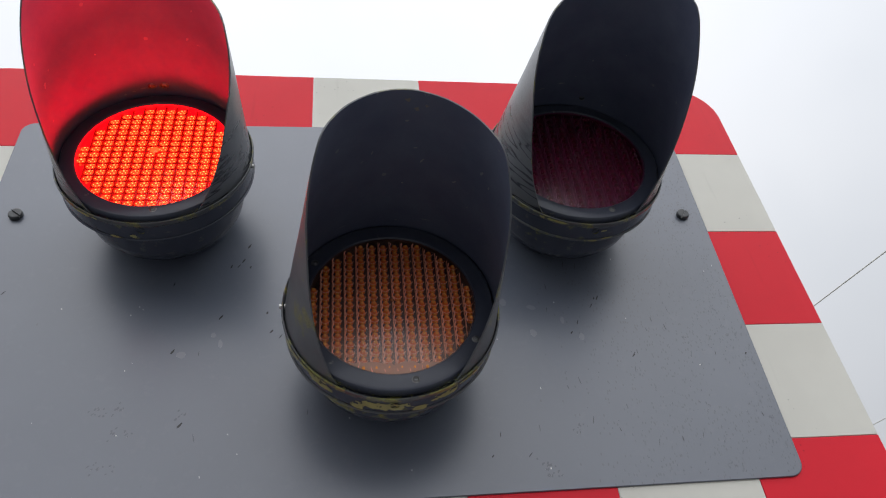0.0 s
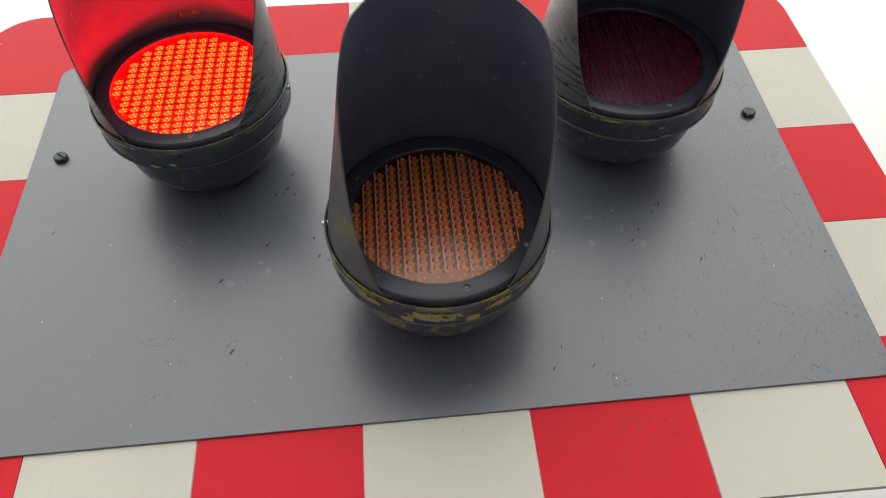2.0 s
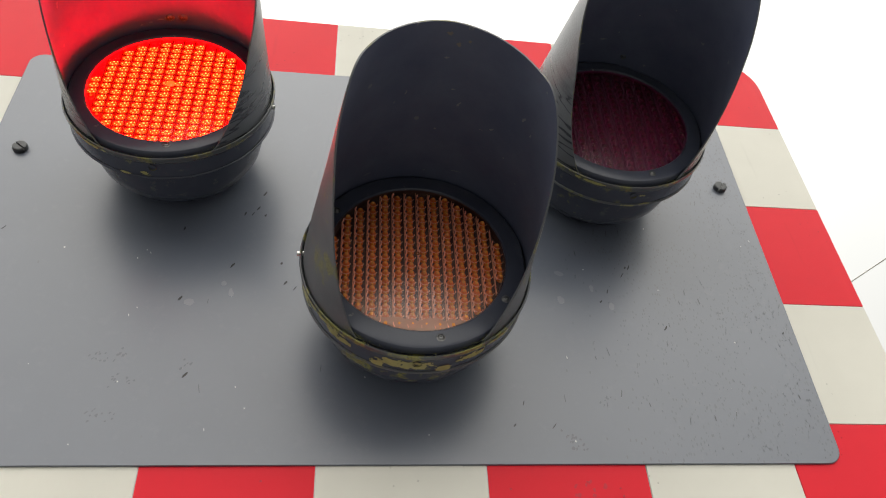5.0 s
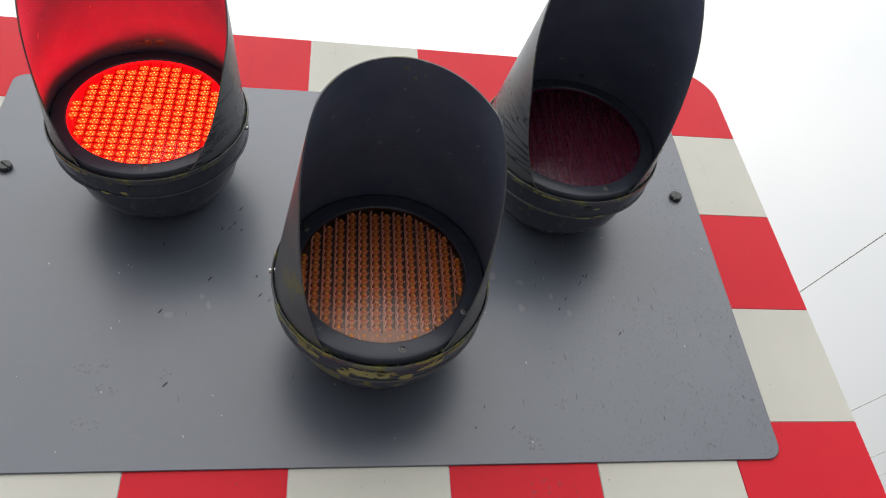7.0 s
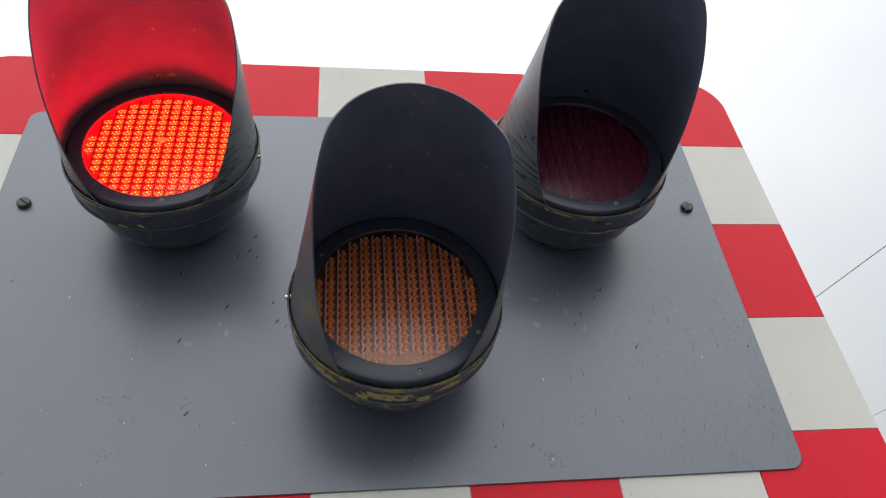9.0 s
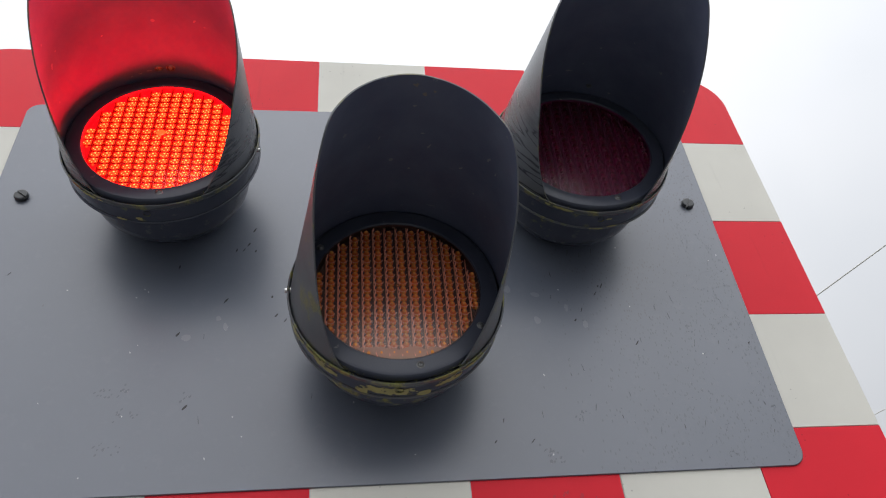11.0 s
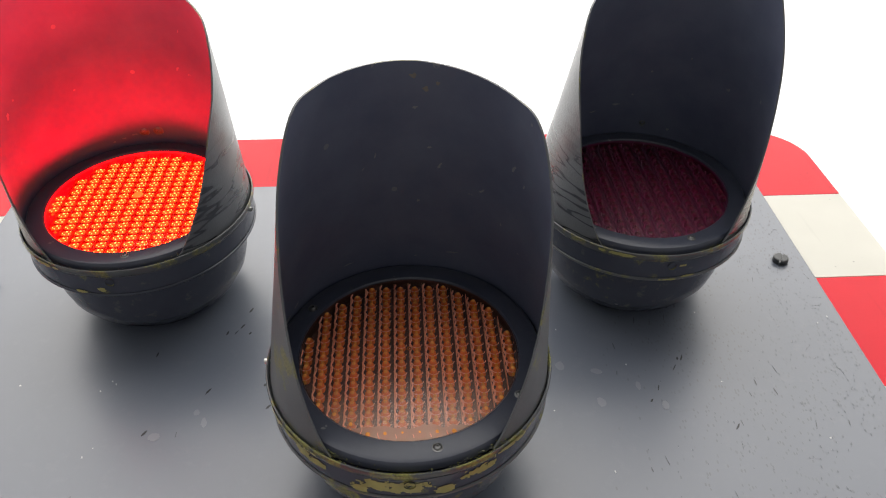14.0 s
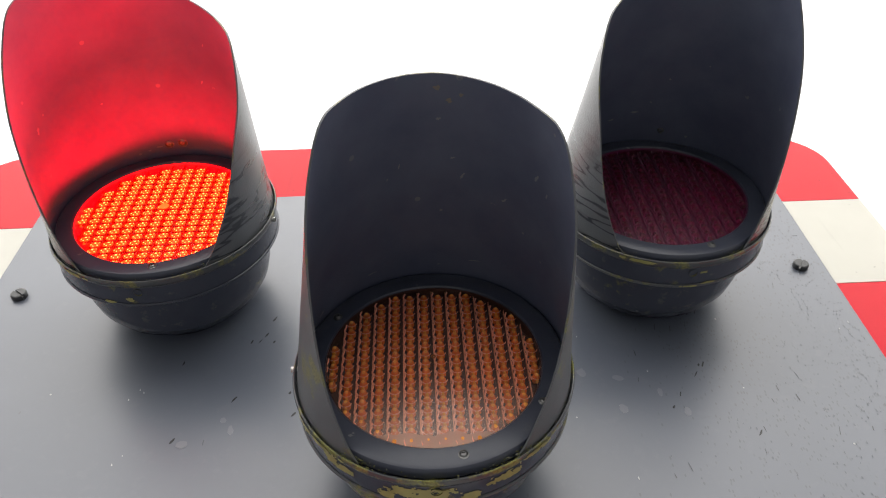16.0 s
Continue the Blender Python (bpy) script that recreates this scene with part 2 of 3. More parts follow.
def lens_cover(name, tint, dust_haze, foot=0.0, haze_colour=(0.66, 0.55, 0.48)):
    """Clear tinted cover: lets light through, mirrors a little, and carries a film of dust and painted sky haze."""
    m = bpy.data.materials.new(name)
    m.use_nodes = True
    nt = m.node_tree
    nt.nodes.clear()
    out = nt.nodes.new("ShaderNodeOutputMaterial")
    clear = nt.nodes.new("ShaderNodeBsdfTransparent")
    clear.inputs["Color"].default_value = (*tint, 1)
    film = nt.nodes.new("ShaderNodeBsdfDiffuse")
    film.inputs["Color"].default_value = (*haze_colour, 1)
    gloss = nt.nodes.new("ShaderNodeBsdfGlossy")
    gloss.inputs["Roughness"].default_value = 0.24
    fres = nt.nodes.new("ShaderNodeFresnel")
    fres.inputs["IOR"].default_value = 1.4
    a, c = nt.nodes.new("ShaderNodeMixShader"), nt.nodes.new("ShaderNodeMixShader")
    n = noise_of(nt, coords(nt), 38.0, 5.0)
    sep = nt.nodes.new("ShaderNodeSeparateXYZ")
    nt.links.new(coords(nt), sep.inputs[0])
    # film thickens towards the foot: dust plus reflected sky put into the colour
    low = nt.nodes.new("ShaderNodeMapRange")
    low.interpolation_type = "SMOOTHSTEP"
    low.inputs["From Min"].default_value, low.inputs["From Max"].default_value = -0.005, -0.105
    low.inputs["To Min"].default_value, low.inputs["To Max"].default_value = 0.0, foot
    nt.links.new(maths(nt, "ADD", sep.outputs["Z"], maths(nt, "MULTIPLY", noise_of(nt, coords(nt), 16.0, 4.0), 0.03)), low.inputs["Value"])
    nt.links.new(maths(nt, "ADD", maths(nt, "MULTIPLY", n, dust_haze), low.outputs[0]), a.inputs["Fac"])
    nt.links.new(clear.outputs[0], a.inputs[1])
    nt.links.new(film.outputs[0], a.inputs[2])
    nt.links.new(fres.outputs[0], c.inputs["Fac"])
    nt.links.new(a.outputs[0], c.inputs[1])
    nt.links.new(gloss.outputs[0], c.inputs[2])
    nt.links.new(c.outputs[0], out.inputs["Surface"])
    return m


# on the unlit covers the film's colour also holds the sky's reflection
COVER = {"left": lens_cover("cover_red_lit", (0.95, 0.55, 0.5), 0.02),
         "right": lens_cover("cover_red", (0.95, 0.36, 0.62), 0.12, 0.08, (0.42, 0.20, 0.30)),
         "amber": lens_cover("cover_amber", (1.0, 0.95, 0.90), 0.10, 0.45, (0.95, 0.58, 0.43))}
BACKING = {"left": plastic("backing_red_lit", (0.30, 0.01, 0.01), (0.2, 0.01, 0.01), 0.4, (1.0, 0.002, 0.006, 1.9)),
           "right": plastic("backing_red", (0.13, 0.004, 0.055), (0.09, 0.003, 0.036), 0.4),
           "amber": plastic("backing_amber", (0.060, 0.020, 0.015), (0.045, 0.015, 0.012), 0.35)}
DOME = {"left": plastic("led_red_lit", (0.5, 0.05, 0.02), (0.4, 0.03, 0.02), 0.2, (1.0, 0.014, 0.004, 2.2)),
        "right": plastic("led_red", (0.22, 0.006, 0.080), (0.15, 0.004, 0.050), 0.18),
        "amber": plastic("led_amber", (0.95, 0.26, 0.065), (0.82, 0.21, 0.055), 0.10)}
# the amber tip is lighter than its dome: the cell's glint as colour
TIP = {"left": plastic("led_red_tip", (0.5, 0.05, 0.02), (0.4, 0.03, 0.02), 0.2, (1.0, 0.050, 0.008, 2.9)), "right": plastic("led_red_tip_unlit", (0.14, 0.02, 0.03), (0.10, 0.012, 0.02), 0.15), "amber": plastic("led_amber_tip", (0.95, 0.42, 0.08), (0.85, 0.34, 0.07), 0.08)}
CAP = {"left": plastic("led_red_cap", (0.5, 0.05, 0.02), (0.4, 0.03, 0.02), 0.2, (1.0, 0.38, 0.10, 4.0)), "right": TIP["right"], "amber": TIP["amber"]}
RIB = {"left": plastic("rib_red_lit", (0.3, 0.01, 0.01), (0.2, 0.01, 0.01), 0.3, (1.0, 0.002, 0.004, 0.22)),
       "right": plastic("rib_red", (0.25, 0.011, 0.120), (0.18, 0.009, 0.088), 0.3),
       "amber": plastic("rib_amber", (1.0, 0.52, 0.38), (1.0, 0.44, 0.30), 0.25)}


MARK = {"left": TIP["left"], "right": plastic("lens_mark_red", (0.16, 0.03, 0.06), (0.12, 0.02, 0.04), 0.3), "amber": plastic("lens_mark_amber", (0.40, 0.14, 0.05), (0.30, 0.10, 0.04), 0.2)}
PALE_SCUFF = plastic("pale_scuff", (0.22, 0.22, 0.23), (0.15, 0.15, 0.16), 0.6)
RUST_SCUFF = plastic("rust_scuff", (0.20, 0.16, 0.125), (0.13, 0.115, 0.10), 0.5)
OLD_YELLOW = plastic("old_yellow_paint", (0.40, 0.37, 0.12), (0.17, 0.165, 0.06), 0.45)
MOSS = plastic("moss", (0.17, 0.175, 0.065), (0.08, 0.085, 0.035), 0.9)
CRUST = plastic("pale_crust", (0.18, 0.18, 0.15), (0.09, 0.09, 0.07), 0.9)


def asphalt():
    m, nt, b = material("worn_asphalt", 0.7)
    v = coords(nt)
    nt.links.new(ramp(nt, noise_of(nt, v, 160.0, 6.0), ((0.3, (0.110, 0.110, 0.112)), (0.7, (0.160, 0.159, 0.158)))), b.inputs["Base Color"])
    bump(nt, b, noise_of(nt, v, 90.0, 6.0), 0.5, 0.006)
    return m


ASPHALT = asphalt()
CABLE = plastic("cable_sheath", (0.62, 0.61, 0.56), (0.54, 0.53, 0.48), 0.6)


# ---- building helpers ----
def mesh_of(name, bm, mats, smooth=None):
    bmesh.ops.recalc_face_normals(bm, faces=bm.faces)
    me = bpy.data.meshes.new(name)
    bm.to_mesh(me)
    bm.free()
    for m in (mats if isinstance(mats, (list, tuple)) else [mats]):
        me.materials.append(m)
    if smooth is not None:
        me.shade_smooth()
        me.set_sharp_from_angle(angle=radians(smooth))
    return me


def part(name, bm, mats, parent, label="", smooth=None, at=None):
    me = bm if isinstance(bm, bpy.types.Mesh) else mesh_of(name, bm, mats, smooth)
    ob = new(name, me)
    ob.parent = parent
    if at is not None:
        ob.matrix_basis = at
    return tagged(ob, label)


def rounded_outline(l, r, b, t, rad, n=10, corners=(1, 1, 1, 1)):
    """Points of a rectangle in x and z with rounded corners (right-bottom, right-top, left-top, left-bottom)."""
    pts = []
    for (cx, cz, a0, on) in ((r - rad, b + rad, -90, corners[0]), (r - rad, t - rad, 0, corners[1]),
                             (l + rad, t - rad, 90, corners[2]), (l + rad, b + rad, 180, corners[3])):
        if on:
            for i in range(n + 1):
                a = radians(a0 + 90 * i / n)
                pts.append((cx + rad * math.cos(a), cz + rad * math.sin(a)))
        else:
            a = radians(a0 + 45)
            pts.append((cx + rad * math.copysign(1, math.cos(a)), cz + rad * math.copysign(1, math.sin(a))))
    return pts


def hung(outline):
    """The board's top edge falls a little to one side."""
    return [(x, z + (0.0015 - 0.014 * x) * max(0.0, (z - 2.9) / (BOARD_T - 2.9))) for x, z in outline]


def askew(outline):
    """The plate was cut slightly out of square."""
    return [(x + (0.0042 * (z - 2.70) / 0.32 if x > 0 else 0.0), z + (0.0085 * x if z < 2.7 else -0.001 * x)) for x, z in outline]


def slab(outline, y_front, y_back, soft=0.0):
    """A flat sheet with the outline in x and z, and a softened front edge."""
    bm = bmesh.new()
    cx = sum(p[0] for p in outline) / len(outline)
    cz = sum(p[1] for p in outline) / len(outline)
    rings = []
    steps = [(soft, y_front), (0.0, y_front + soft), (0.0, y_back)] if soft else [(0.0, y_front), (0.0, y_back)]
    for inset, y in steps:
        ring = []
        for x, z in outline:
            d = math.hypot(x - cx, z - cz)
            k = 1 - inset * 1.3 / d
            ring.append(bm.verts.new((cx + (x - cx) * k, y, cz + (z - cz) * k)))
        rings.append(ring)
    n = len(outline)
    bm.faces.new(rings[0])
    bm.faces.new(rings[-1][::-1])
    for a, b in zip(rings, rings[1:]):
        for i in range(n):
            bm.faces.new((a[i], a[(i + 1) % n], b[(i + 1) % n], b[i]))
    return bm


def lathe(profile, n=72, closed=False):
    """Turn a profile of (radius, y) about the y axis."""
    bm = bmesh.new()
    rings = []
    for r, y in profile:
        if r < 1e-6:
            rings.append([bm.verts.new((0, y, 0))])
        else:
            rings.append([bm.verts.new((r * math.sin(2 * math.pi * i / n), y, r * math.cos(2 * math.pi * i / n))) for i in range(n)])
    pairs = list(zip(rings, rings[1:])) + ([(rings[-1], rings[0])] if closed else [])
    for a, b in pairs:
        for i in range(n):
            j = (i + 1) % n
            if len(a) == 1:
                bm.faces.new((a[0], b[j], b[i]))
            elif len(b) == 1:
                bm.faces.new((a[i], a[j], b[0]))
            else:
                bm.faces.new((a[i], a[j], b[j], b[i]))
    return bm


# ---- ground and post ----
bm = bmesh.new()
bmesh.ops.create_grid(bm, x_segments=8, y_segments=8, size=400)
tagged(new("ground", mesh_of("ground", bm, ASPHALT)), "worn grey asphalt ground under the signal", "ground", kind="structure")

post = tagged(new("signal_post"), "round galvanised steel post behind the board", "post")
post.location = (0.0, 0.075, 0.0)
tube = lathe([(0.0, 0.0), (0.055, 0.0), (0.057, 0.01), (0.057, 3.02), (0.05, 3.035), (0.0, 3.035)], 32)
bmesh.ops.rotate(tube, cent=(0, 0, 0), matrix=Matrix.Rotation(radians(90), 3, "X"), verts=tube.verts)
part("tube", tube, GALVANISED, post, smooth=40)

# ---- backing board with its chequered border ----
board = tagged(new("signal_board"), "red and white chequered signal board with dark grey centre plate", "signal board")
part("backing_sheet", slab(hung(rounded_outline(BOARD_L, BOARD_R, BOARD_B, BOARD_T, BOARD_ROUND)), 0.0015, 0.006), plain_metal("board_aluminium", (0.62, 0.62, 0.62), 0.45), board)


def sheet_piece(l, r, b, t, red, corner=None):
    gap = 0.0006
    flags = [1 if corner == i else 0 for i in range(4)]
    l, r, b, t = l + gap, r - gap, b + gap, t - gap
    outline = hung(rounded_outline(l, r, b, t, BOARD_ROUND - gap, 14, flags))
    part("red_panel" if red else "white_panel", slab(outline, 0.0, 0.0015), RED_SHEET if red else WHITE_SHEET, board)


UNDER = 0.012
for i in range(7):
    red = i % 2 == 0
    sheet_piece(TOP_COLS[i], TOP_COLS[i + 1], PLATE_T - UNDER if 0 < i < 6 else LEVELS[4], BOARD_T, red, {0: 2, 6: 1}.get(i))
    sheet_piece(COLS[i], COLS[i + 1], BOARD_B, PLATE_B + UNDER if 0 < i < 6 else LEVELS[1], red, {0: 3, 6: 0}.get(i))
for j in range(1, 4):
    sheet_piece(BOARD_L, PLATE_L + UNDER, LEVELS[j], LEVELS[j + 1], j % 2 == 0)
    sheet_piece(PLATE_R - UNDER, BOARD_R, LEVELS[j], LEVELS[j + 1], j % 2 == 0)

part("centre_plate", slab(askew(rounded_outline(PLATE_L, PLATE_R, PLATE_B, PLATE_T, PLATE_ROUND)), PLATE_Y, 0.0005, 0.0008), PLATE_PAINT, board, "dark grey painted plate, wet and flecked")


def slotted_bolt():
    """A cheese-head bolt with a slot across its domed head."""
    bm = bmesh.new()
    r, h, slot, deep, n = 0.0096, 0.0068, 0.0012, 0.0030, 40
    for sign in (-1, 1):
        ring = []
        a0 = math.asin(slot / r)
        for i in range(n // 2 + 1):
            a = a0 + (math.pi - 2 * a0) * i / (n // 2)
            ring.append((r * math.cos(a), sign * r * math.sin(a)))
        levels = [(1.0, 0.0), (1.0, -h * 0.7), (0.93, -h * 0.92), (0.8, -h)]
        rows = []
        for k, y in levels:
            rows.append([bm.verts.new((x * k, y, sign * max(slot, abs(z) * k))) for x, z in ring])
        for a, b in zip(rows, rows[1:]):
            for i in range(len(a) - 1):
                bm.faces.new((a[i], a[i + 1], b[i + 1], b[i]))
        bm.faces.new(rows[-1])
        wall = [bm.verts.new((x, y, sign * slot)) for x, y in ((-r, 0), (r, 0))]
        bm.faces.new((rows[-1][0], rows[-2][0], rows[-3][0], rows[0][0], rows[0][-1], rows[-3][-1], rows[-2][-1], rows[-1][-1]))
        bm.verts.remove(wall[0])
        bm.verts.remove(wall[1])
    v = [bm.verts.new(p) for p in ((-r, -h + deep, -slot), (r, -h + deep, -slot), (r, -h + deep, slot), (-r, -h + deep, slot))]
    bm.faces.new(v)
    return mesh_of("bolt", bm, BOLT_PAINT)


bolt_mesh = slotted_bolt()
part("bolt", bolt_mesh, None, board, "black slotted bolt head", at=pose(-0.506, PLATE_Y, 2.823, 0, 38, 0))
part("bolt", bolt_mesh, None, board, "black slotted bolt head", at=pose(0.483, PLATE_Y, 2.821, 0, 122, 0))


# ---- specks, runs and dried drops on the plate ----
def marks(name, places, size, tall, lean, mat, label, proud=0.0002, level=PLATE_Y):
    """Small uneven flakes lying on the plate or the sheeting, joined."""
    rng = random.Random(name)
    bm = bmesh.new()
    for i_mark, (x, z) in enumerate(places):
        high = proud + 0.00002 * (i_mark % 9)
        k = rng.uniform(0.6, 1.4)
        w, h, turn = size * k, size * tall * rng.uniform(0.6, 1.5), radians(lean + rng.uniform(-16, 16))
        n = 9
        ring, base = [], []
        for i in range(n):
            a = 2 * math.pi * i / n
            r = rng.uniform(0.75, 1.15)
            px, pz = w * r * math.cos(a), h * r * math.sin(a)
            qx, qz = x + px * math.cos(turn) + pz * math.sin(turn), z - px * math.sin(turn) + pz * math.cos(turn)
            ring.append(bm.verts.new((qx, level - high, qz)))
            base.append(bm.verts.new((qx, level + 0.0002, qz)))
        bm.faces.new(ring)
        for i in range(n):
            bm.faces.new((ring[i], ring[(i + 1) % n], base[(i + 1) % n], base[i]))
    return tagged(part(name, bm, mat, board, label), kind="stuff")


def scatter(seed, n, x0, x1, z0, z1):
    rng = random.Random(seed)
    return [(rng.uniform(x0, x1), rng.uniform(z0, z1)) for _ in range(n)]


DARK_MARK = plastic("dark_grit", (0.012, 0.012, 0.014), (0.02, 0.02, 0.022), 0.5)
PALE_MARK = plastic("pale_grit", (0.52, 0.52, 0.51), (0.40, 0.40, 0.40), 0.6)
DULL = plastic("dull_patch", (0.050, 0.057, 0.076), (0.064, 0.073, 0.094), 0.34, spec=1.0)
STAIN = plastic("dried_drop", (0.150, 0.160, 0.185), (0.135, 0.145, 0.170), 0.33, spec=1.0)
SMEAR = plastic("smear", (0.022, 0.025, 0.032), (0.034, 0.038, 0.048), 0.36, spec=0.9)
marks("dark_fleck", [(-0.180, 2.763), (-0.186, 2.737), (-0.192, 2.727), (-0.202, 2.726), (-0.176, 2.725), (-0.274, 2.697), (-0.208, 2.641), (-0.149, 2.647), (-0.142, 2.617), (0.302, 2.662), (0.307, 2.663), (0.295, 2.649), (0.270, 2.622), (0.314, 2.746), (0.323, 2.746)]
      + scatter(3, 12, -0.5, 0.5, 2.41, 2.74), 0.0010, 3.2, 24, DARK_MARK, "small dark flecks")
rng = random.Random(41)
dense = []
while len(dense) < 620:
    fx, fz = rng.uniform(0.22, 0.505), rng.uniform(2.395, 2.99)
    if rng.random() < ((fx - 0.18) / 0.32) ** 2.2 and noise.noise((fx * 16, fz * 11, 0)) > -0.12 * (1 + 3 * (fx > 0.46)):
        dense.append((fx, fz))
marks("edge_fleck", dense, 0.00066, 2.0, 6, DULL, "many small dark flecks along the plate's edge", 0.0002)
marks("run_mark", [(-0.230, 2.586), (-0.093, 2.499), (0.291, 2.460), (-0.223, 2.470), (-0.428, 2.422), (0.189, 2.466), (0.333, 2.545), (0.336, 2.440)] + scatter(7, 26, 0.22, 0.49, 2.41, 2.95), 0.0005, 9.0, 3, SMEAR, "thin dark run marks")


def clumps(seed, centres, n, spread):
    """Small groups of spots round each centre."""
    rng = random.Random(seed)
    return [(x + rng.gauss(0, spread), z + rng.gauss(0, spread * 0.8)) for x, z in centres for _ in range(n)]


marks("smear", clumps(5, [(-0.341, 2.513), (-0.311, 2.512), (-0.327, 2.504), (-0.314, 2.479), (-0.299, 2.479), (-0.330, 2.437), (-0.315, 2.437), (-0.239, 2.500), (0.194, 2.416), (0.236, 2.466), (0.197, 2.404), (0.188, 2.419), (0.418, 2.589)], 6, 0.0042), 0.0011, 1.5, 35, DULL, "dull smears", 0.0001)
marks("pale_speck", [(-0.322, 2.647), (-0.308, 2.574), (-0.313, 2.660), (0.344, 2.733), (0.175, 2.713), (0.243, 2.656), (-0.308, 2.656), (-0.172, 2.448), (0.200, 2.521)] + scatter(11, 22, -0.5, 0.5, 2.40, 2.72), 0.0007, 1.7, -20, PALE_MARK, "tiny pale specks")
marks("dried_drop", [(0.170, 2.657), (0.209, 2.648), (0.249, 2.626), (0.205, 2.606), (-0.215, 2.613), (-0.205, 2.600), (-0.251, 2.585), (0.271, 2.598)], 0.0046, 1.2, 0, STAIN, "pale dried drops", 0.0002)

SCUFF = plastic("scuffed_red", (0.40, 0.010, 0.026), (0.46, 0.013, 0.030), 0.5)
FAINT = plastic("faint_red_stain", (0.47, 0.010, 0.026), (0.50, 0.012, 0.028), 0.6)
marks("dent", [(-0.147, 2.368), (0.114, 2.360), (0.202, 2.368), (0.236, 2.361), (0.241, 2.346), (0.245, 2.343), (0.238, 2.352), (0.191, 2.325), (0.180, 2.312), (0.205, 2.338)], 0.0011, 1.0, 30, SCUFF, "small dark dents in red sheeting", 0.0008, 0.0)
marks("faint_stain", [(0.204 + 0.4 * (a - 0.204), b) for a, b in scatter(17, 22, 0.15, 0.26, 2.290, 2.368)], 0.0018, 1.3, 20, FAINT, "faint stains on red sheeting", 0.0001, 0.0)
marks("chip", [(-0.676, 3.098), (-0.672, 3.101), (-0.671, 3.095), (-0.667, 3.099), (-0.679, 3.093), (-0.669, 3.092)], 0.0009, 4.0, 75, PALE_MARK, "pale chipped corner of the sheeting", 0.0003, 0.0)

# ---- signal lamps ----
RING_Y = -0.135
HOOD_Y = -0.128
HOOD_R = 0.1208
HOOD_REACH = ((0, 0.2392), (15, 0.2383), (30, 0.2367), (42, 0.2354), (55, 0.2331), (68, 0.2328), (78, 0.2232), (90, 0.1927), (110, 0.1420), (130, 0.0595), (148, -0.003))


def hood_reach(deg):
    a = abs(deg)
    xs, ys = [p[0] for p in HOOD_REACH], [p[1] for p in HOOD_REACH]
    return float(sum(np.interp(min(abs(a + d), 148), xs, ys) for d in (-4, -2, 0, 2, 4)) / 5)


def hood_mesh(outside, taper_x, taper_z, droop, skew, asym, long_by):
    """A rolled sheet: full length along the top, cut back down both sides; inside, outside and rim."""
    bm = bmesh.new()
    n_a, n_d, thick, last = 96, 22, 0.0017, 148.0
    sheets = []
    for off in (thick / 2, -thick / 2):
        rows = []
        for i in range(n_a + 1):
            deg = -last + 2 * last * i / n_a
            a = radians(deg)
            long = long_by * hood_reach(deg) * (1 + asym * math.sin(a)) + 0.012
            row = []
            for k in range(n_d + 1):
                d = long * k / n_d - 0.012
                wob = 0.0006 * noise.noise((3 * math.sin(a), 12 * d, 3 * math.cos(a)))
                rx = HOOD_R + off + wob - taper_x * max(d, 0)
                rz = HOOD_R + off + wob - taper_z * max(d, 0)
                row.append(bm.verts.new((skew * max(d, 0) + rx * math.sin(a), HOOD_Y - d, -droop * max(d, 0) + rz * math.cos(a))))
            rows.append(row)
        sheets.append(rows)
    outer, inner = sheets
    for which, rows in enumerate((outer, inner)):
        for i in range(n_a):
            for k in range(n_d):
                f = bm.faces.new((rows[i][k], rows[i + 1][k], rows[i + 1][k + 1], rows[i][k + 1]))
                f.material_index = which
    for i in range(n_a):
        for k in (0, n_d):
            f = bm.faces.new((outer[i][k], outer[i + 1][k], inner[i + 1][k], inner[i][k]))
            f.material_index = 2
    for i in (0, n_a):
        for k in range(n_d):
            f = bm.faces.new((outer[i][k], outer[i][k + 1], inner[i][k + 1], inner[i][k]))
            f.material_index = 2
    return mesh_of("hood", bm, [outside, HOOD_IN, EDGE_WORN], 35)


def hood_scuffs(lamp, hood, places):
    """Pale scrapes and drips on the inside of a hood, each (angle, depth, length, width, turn)."""
    taper_x, taper_z, droop, skew = hood[:4]
    rng = random.Random(lamp.name)
    for mat, name, label, want in ((PALE_SCUFF, "scuff", "pale scrapes inside the hood", 0), (RUST_SCUFF, "rust_spot", "brown rust spots near the rim", 1)):
        bm = bmesh.new()
        for deg, depth, long, wide, turn, kind in places:
            if kind != want:
                continue
            ring, n = [], 12
            for i in range(n):
                a = 2 * math.pi * i / n
                u, v = 0.38 * long * math.cos(a) * rng.uniform(0.5, 1.3), 0.38 * wide * math.sin(a) * rng.uniform(0.4, 1.4)
                c, w = math.cos(radians(turn)), math.sin(radians(turn))
                d = depth + u * c - v * w
                g = radians(deg) + (u * w + v * c) / HOOD_R
                rx, rz = HOOD_R - 0.0019 - taper_x * d, HOOD_R - 0.0019 - taper_z * d
                ring.append(bm.verts.new((skew * d + rx * math.sin(g), HOOD_Y - d, -droop * d + rz * math.cos(g))))
            bm.faces.new(ring)
        if bm.faces:
            tagged(part(name, bm, mat, lamp, label), kind="stuff")
        else:
            bm.free()


